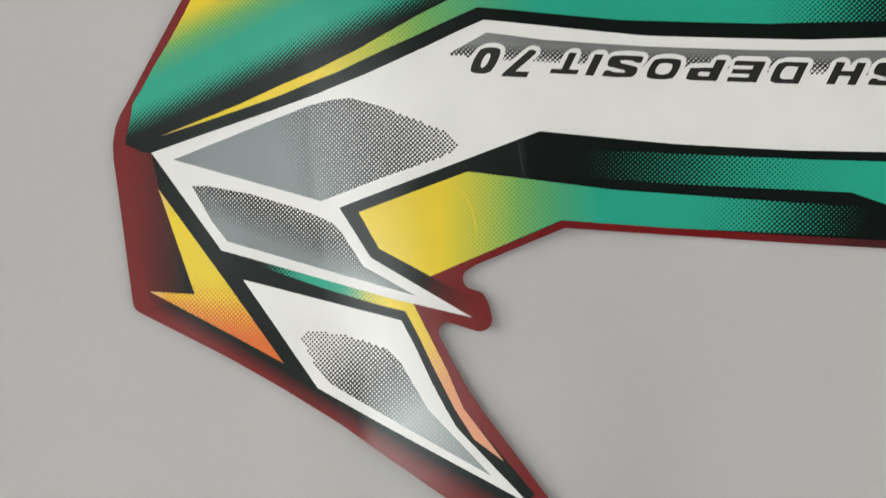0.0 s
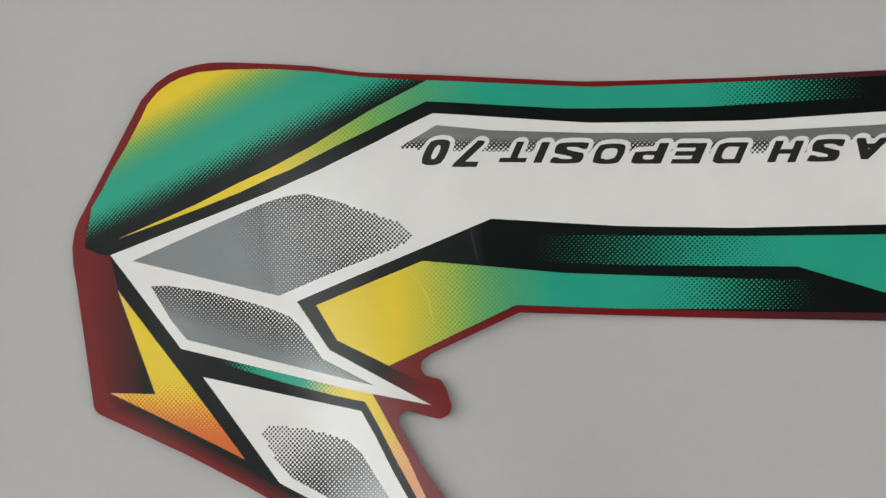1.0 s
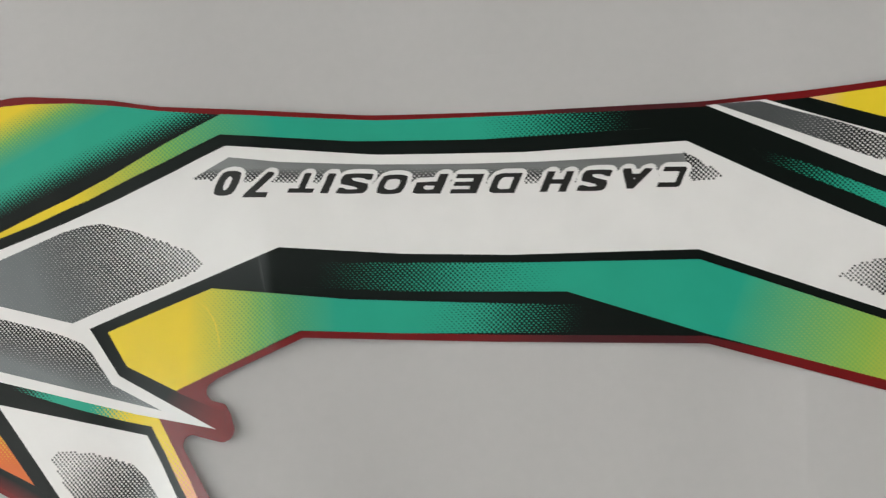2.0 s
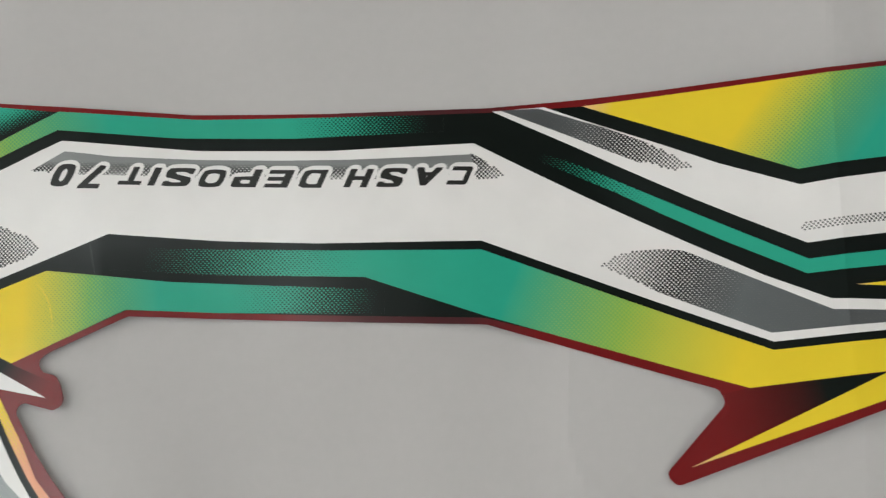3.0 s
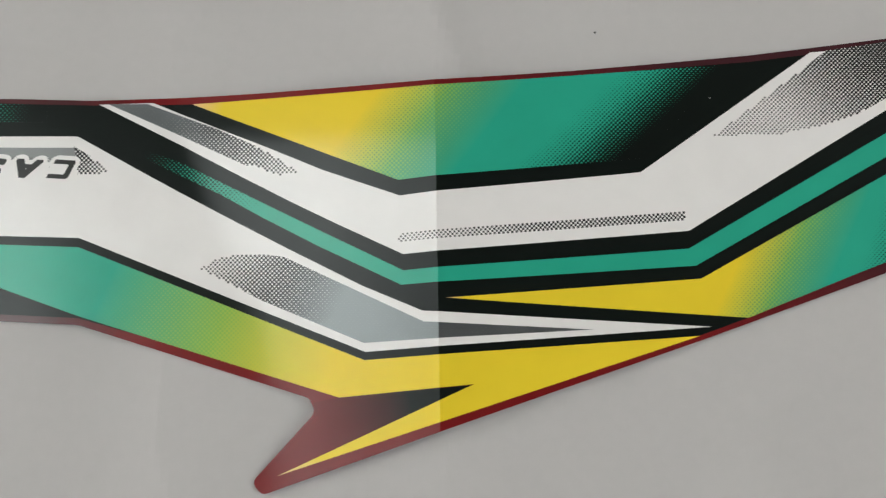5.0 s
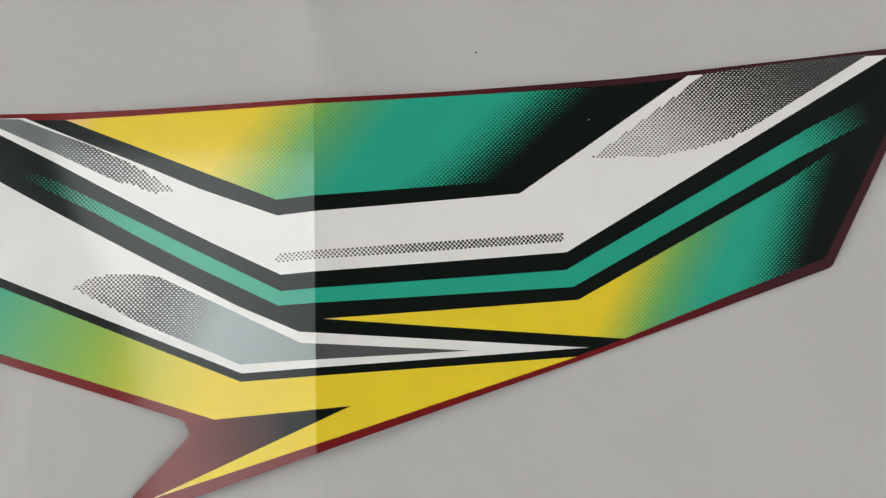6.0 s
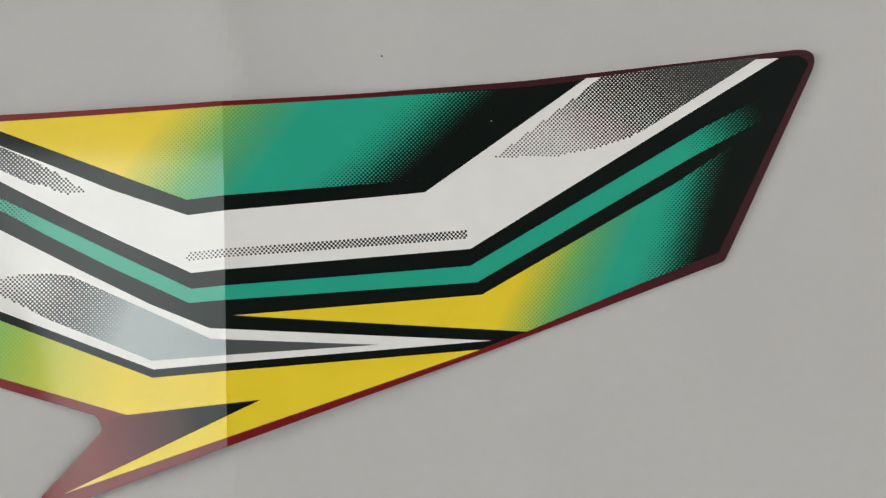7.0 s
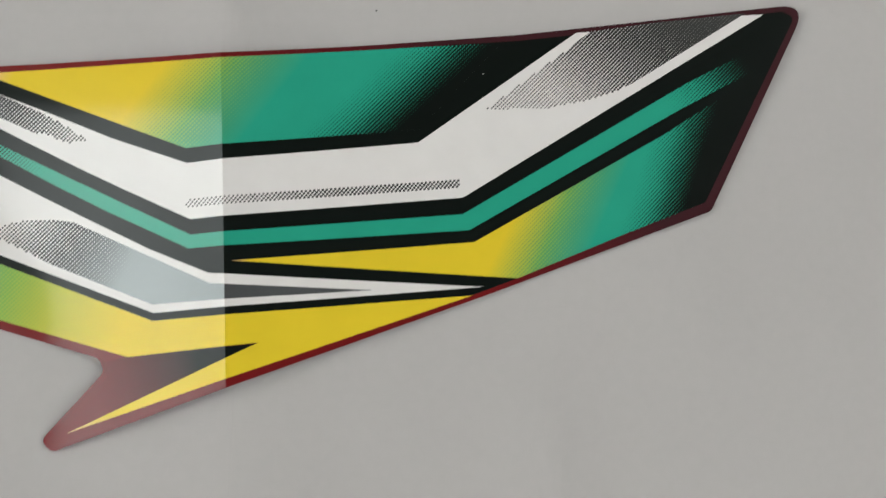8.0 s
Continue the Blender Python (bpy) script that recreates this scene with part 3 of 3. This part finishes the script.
crease_glint([(-4.6, -37.6), (-1.9, -39.9), (0.2, -43.1), (1.6, -47.7), (1.9, -50.2)], 0.18, film("yellow_crease_glint", (0.79, 0.60, 0.045)))
crease_glint([(9.5, -26.8), (10.1, -29.1), (10.9, -32.4), (11.9, -35.7)], 0.4, film("black_crease_glint", (0.016, 0.02, 0.018)))

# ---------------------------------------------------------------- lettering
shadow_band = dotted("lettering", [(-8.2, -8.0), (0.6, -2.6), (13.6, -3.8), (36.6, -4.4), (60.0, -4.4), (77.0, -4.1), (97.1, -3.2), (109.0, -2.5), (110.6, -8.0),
                                   (97.0, -8.9), (74.0, -9.4), (45.0, -9.3), (14.0, -8.9), (0.0, -8.6, 1)],
                     (54.0, -5.3), (54.0, -9.2), 0.99, 0.42, parent=white_main, label="black lettering over a grey dotted shade", solid=(0.24, 0.245, 0.243), silver=0.35)
dotted("shade_end", [(109.0, -2.5, 1), (117.8, -7.2, 1), (117.0, -8.4, 1), (110.4, -9.2), (110.6, -8.0)], (109.0, -2.5), (116.0, -8.0), 0.74, 0.46,
       parent=shadow_band, label="grey shade breaking up into dots")
M_LETTER = film("letter_ink", (0.021, 0.020, 0.019))


# the squared C: two bars and a back with cut corners
SQUARE_C = [(0.10, 0), (1, 0), (1, 0.14), (0.18, 0.14), (0.14, 0.2), (0.14, 0.8), (0.18, 0.86), (1, 0.86), (1, 1), (0.10, 1), (0, 0.9), (0, 0.1)]


def glyph(char):
    """The flat outline of one character, scaled into a unit square."""
    if char == "C":
        bm = bmesh.new()
        bm.faces.new([bm.verts.new((x, y, 0)) for x, y in SQUARE_C])
        return bm
    curve = bpy.data.curves.new("glyph", "FONT")
    curve.body, curve.resolution_u = char, 4
    ob = new("glyph", curve)
    mesh = bpy.data.meshes.new_from_object(ob.evaluated_get(bpy.context.evaluated_depsgraph_get()))
    bpy.data.objects.remove(ob)
    bpy.data.curves.remove(curve)
    bm = bmesh.new()
    bm.from_mesh(mesh)
    bpy.data.meshes.remove(mesh)
    bmesh.ops.remove_doubles(bm, verts=bm.verts[:], dist=1e-4)
    xs, ys = [v.co.x for v in bm.verts], [v.co.y for v in bm.verts]
    for v in bm.verts:
        v.co = ((v.co.x - min(xs)) / (max(xs) - min(xs)), (v.co.y - min(ys)) / (max(ys) - min(ys)), 0)
    return bm


# reading order, each with its span along the sticker, its foot and its head; the sticker lies upside down
LETTERS = [
    ("C", 102.8, 109.9, -10.5, -5.7), ("A", 95.3, 101.9, -10.8, -6.0), ("S", 84.4, 93.0, -11.3, -6.2), ("H", 76.0, 84.1, -11.4, -6.5),
    ("D", 63.8, 72.1, -11.6, -6.8), ("E", 54.7, 63.1, -11.6, -6.9), ("P", 45.8, 54.6, -11.6, -6.8), ("O", 36.8, 45.3, -11.7, -6.9),
    ("S", 27.2, 36.6, -11.6, -6.6), ("I", 23.6, 27.5, -11.5, -6.6), ("T", 15.6, 21.9, -11.4, -6.5), ("7", 4.6, 11.6, -12.6, -6.2),
    ("0", -3.2, 4.8, -12.2, -6.0),
]
LEAN = 0.40
HEAVY = {"I": 0.25, "0": 0.5, "T": 0.38, "A": 0.46, "H": 0.46}
BASE = {"T": (0.0, 6.2), "7": (0.0, 5.9), "A": (-1.9, 6.7)}     # letters that are broad at one end: shift and breadth
SQUARE = {"O": (0.5, 0.5, 0.5), "0": (0.5, 0.5, 0.5), "D": (0.0, 1.0, 0.5), "P": (0.0, 1.0, 0.73)}   # round letters: middle, half breadth, mid height

INSIDE = dict.fromkeys("OD0", (0.25, 0.75, 0.25, 0.75)) | {"P": (0.25, 0.75, 0.42, 0.9), "C": (0.25, 1.1, 0.0, 1.0), "A": (-0.3, 1.3, 0.1, 0.9), "E": (0.2, 1.0, 0.1, 0.9),
                                                      "S": (0.1, 0.9, 0.1, 0.9), "H": (0.2, 0.8, 0.08, 0.8)}


def squared(char, x, y):
    """Rounds of the letters pushed out towards square corners."""
    if char == "S":
        mid, half, rise, tall = 0.5, 0.5, 0.74 if y > 0.5 else 0.26, 0.26
    elif char in SQUARE:
        mid, half, rise = SQUARE[char]
        tall = 0.27 if char == "P" else 0.5
        if char == "P" and y < 0.46:
            return x, y
    else:
        return x, y
    u, v = (x - mid) / half, (y - rise) / tall
    reach = max(abs(u), abs(v))
    if reach < 1e-4:
        return x, y
    k = (math.hypot(u, v) / reach) ** {"S": 0.45, "0": 0.3}.get(char, 0.5)
    return mid + half * max(min(u * k, 1), -1), rise + tall * max(min(v * k, 1), -1)


def stroke(char, x0, low, tall, span, thick, flat, dx, dy, level):
    """One layer of a letter, shifted by dx and dy; the sticker lies upside down, so the letters do too."""
    bm = glyph(char)
    for v in bm.verts:
        gx, gy = squared(char, v.co.x, v.co.y)
        y = low + flat + (1 - gy) * (tall - 2 * flat) + dy
        v.co = (x0 + thick + (1 - gx) * (span - 2 * thick) + LEAN * (y - low) + dx, y, 0)
    return bend(bm, level, LAYER)


for char, x0, x1, low, top in LETTERS:
    tall = top - low
    shift, span = BASE.get(char, (0, x1 - x0 - LEAN * tall))
    x0 += shift
    thick, flat = HEAVY.get(char, 0.38), 0.25
    # a white rim round the letter: the glyph laid down in a ring, and over it the letter with heavy strokes, laid down nine times
    ring = [(r * math.cos(k * math.pi / 8), r * math.sin(k * math.pi / 8)) for r in (1.0, 0.5) for k in range(16)]
    rim = [stroke(char, x0, low, tall, span, thick, flat, (thick + 1.1) * p, (flat + 1.1) * q, (4.1 + 0.015 * i) * LAYER) for i, (p, q) in enumerate(ring)]
    if char in INSIDE:
        # the white inside of the letter
        left, right, base, head = INSIDE[char]
        rim.append(slab([Vector((x0 + (1 - gx) * span + LEAN * (1 - gy) * tall, low + (1 - gy) * tall)) for gx, gy in ((left, base), (right, base), (right, head), (left, head))], 4.05 * LAYER, LAYER))
    part("letter_rim", joined(*rim), M_WHITE, shadow_band, "white rim round a letter")
    shifts = [(p, q) for p in (-1, 0, 1) for q in (-1, 0, 1)]
    layers = [stroke(char, x0, low, tall, span, thick, flat, thick * p, flat * q, (4.8 + 0.05 * i) * LAYER) for i, (p, q) in enumerate(shifts)]
    part("letter", joined(*layers), M_LETTER, shadow_band)

# ---------------------------------------------------------------- small marks
def speck(x, y, size, z):
    bm = bmesh.new()
    bmesh.ops.create_icosphere(bm, subdivisions=2, radius=1)
    for v in bm.verts:
        k = 1 + 0.25 * noise.noise(v.co * 1.7)
        v.co = Vector((v.co.x * size * k + x, v.co.y * size * k + y, v.co.z * size * 0.4 + z)) * MM
    return bm


tagged(part("dirt_speck", speck(236.6, 34.0, 0.28, sheet_height(0.2366, 0.0340) + 0.05), matte("dark_dirt", (0.02, 0.02, 0.02), 900)), "tiny black speck of dirt on the white sheet", "speck")
tagged(part("dust_speck", speck(265.7, 18.5, 0.13, lift(265.7, 18.5) + 0.15), matte("pale_dust", (0.7, 0.7, 0.68), 900)), "tiny white speck of dust on the sticker", "speck")
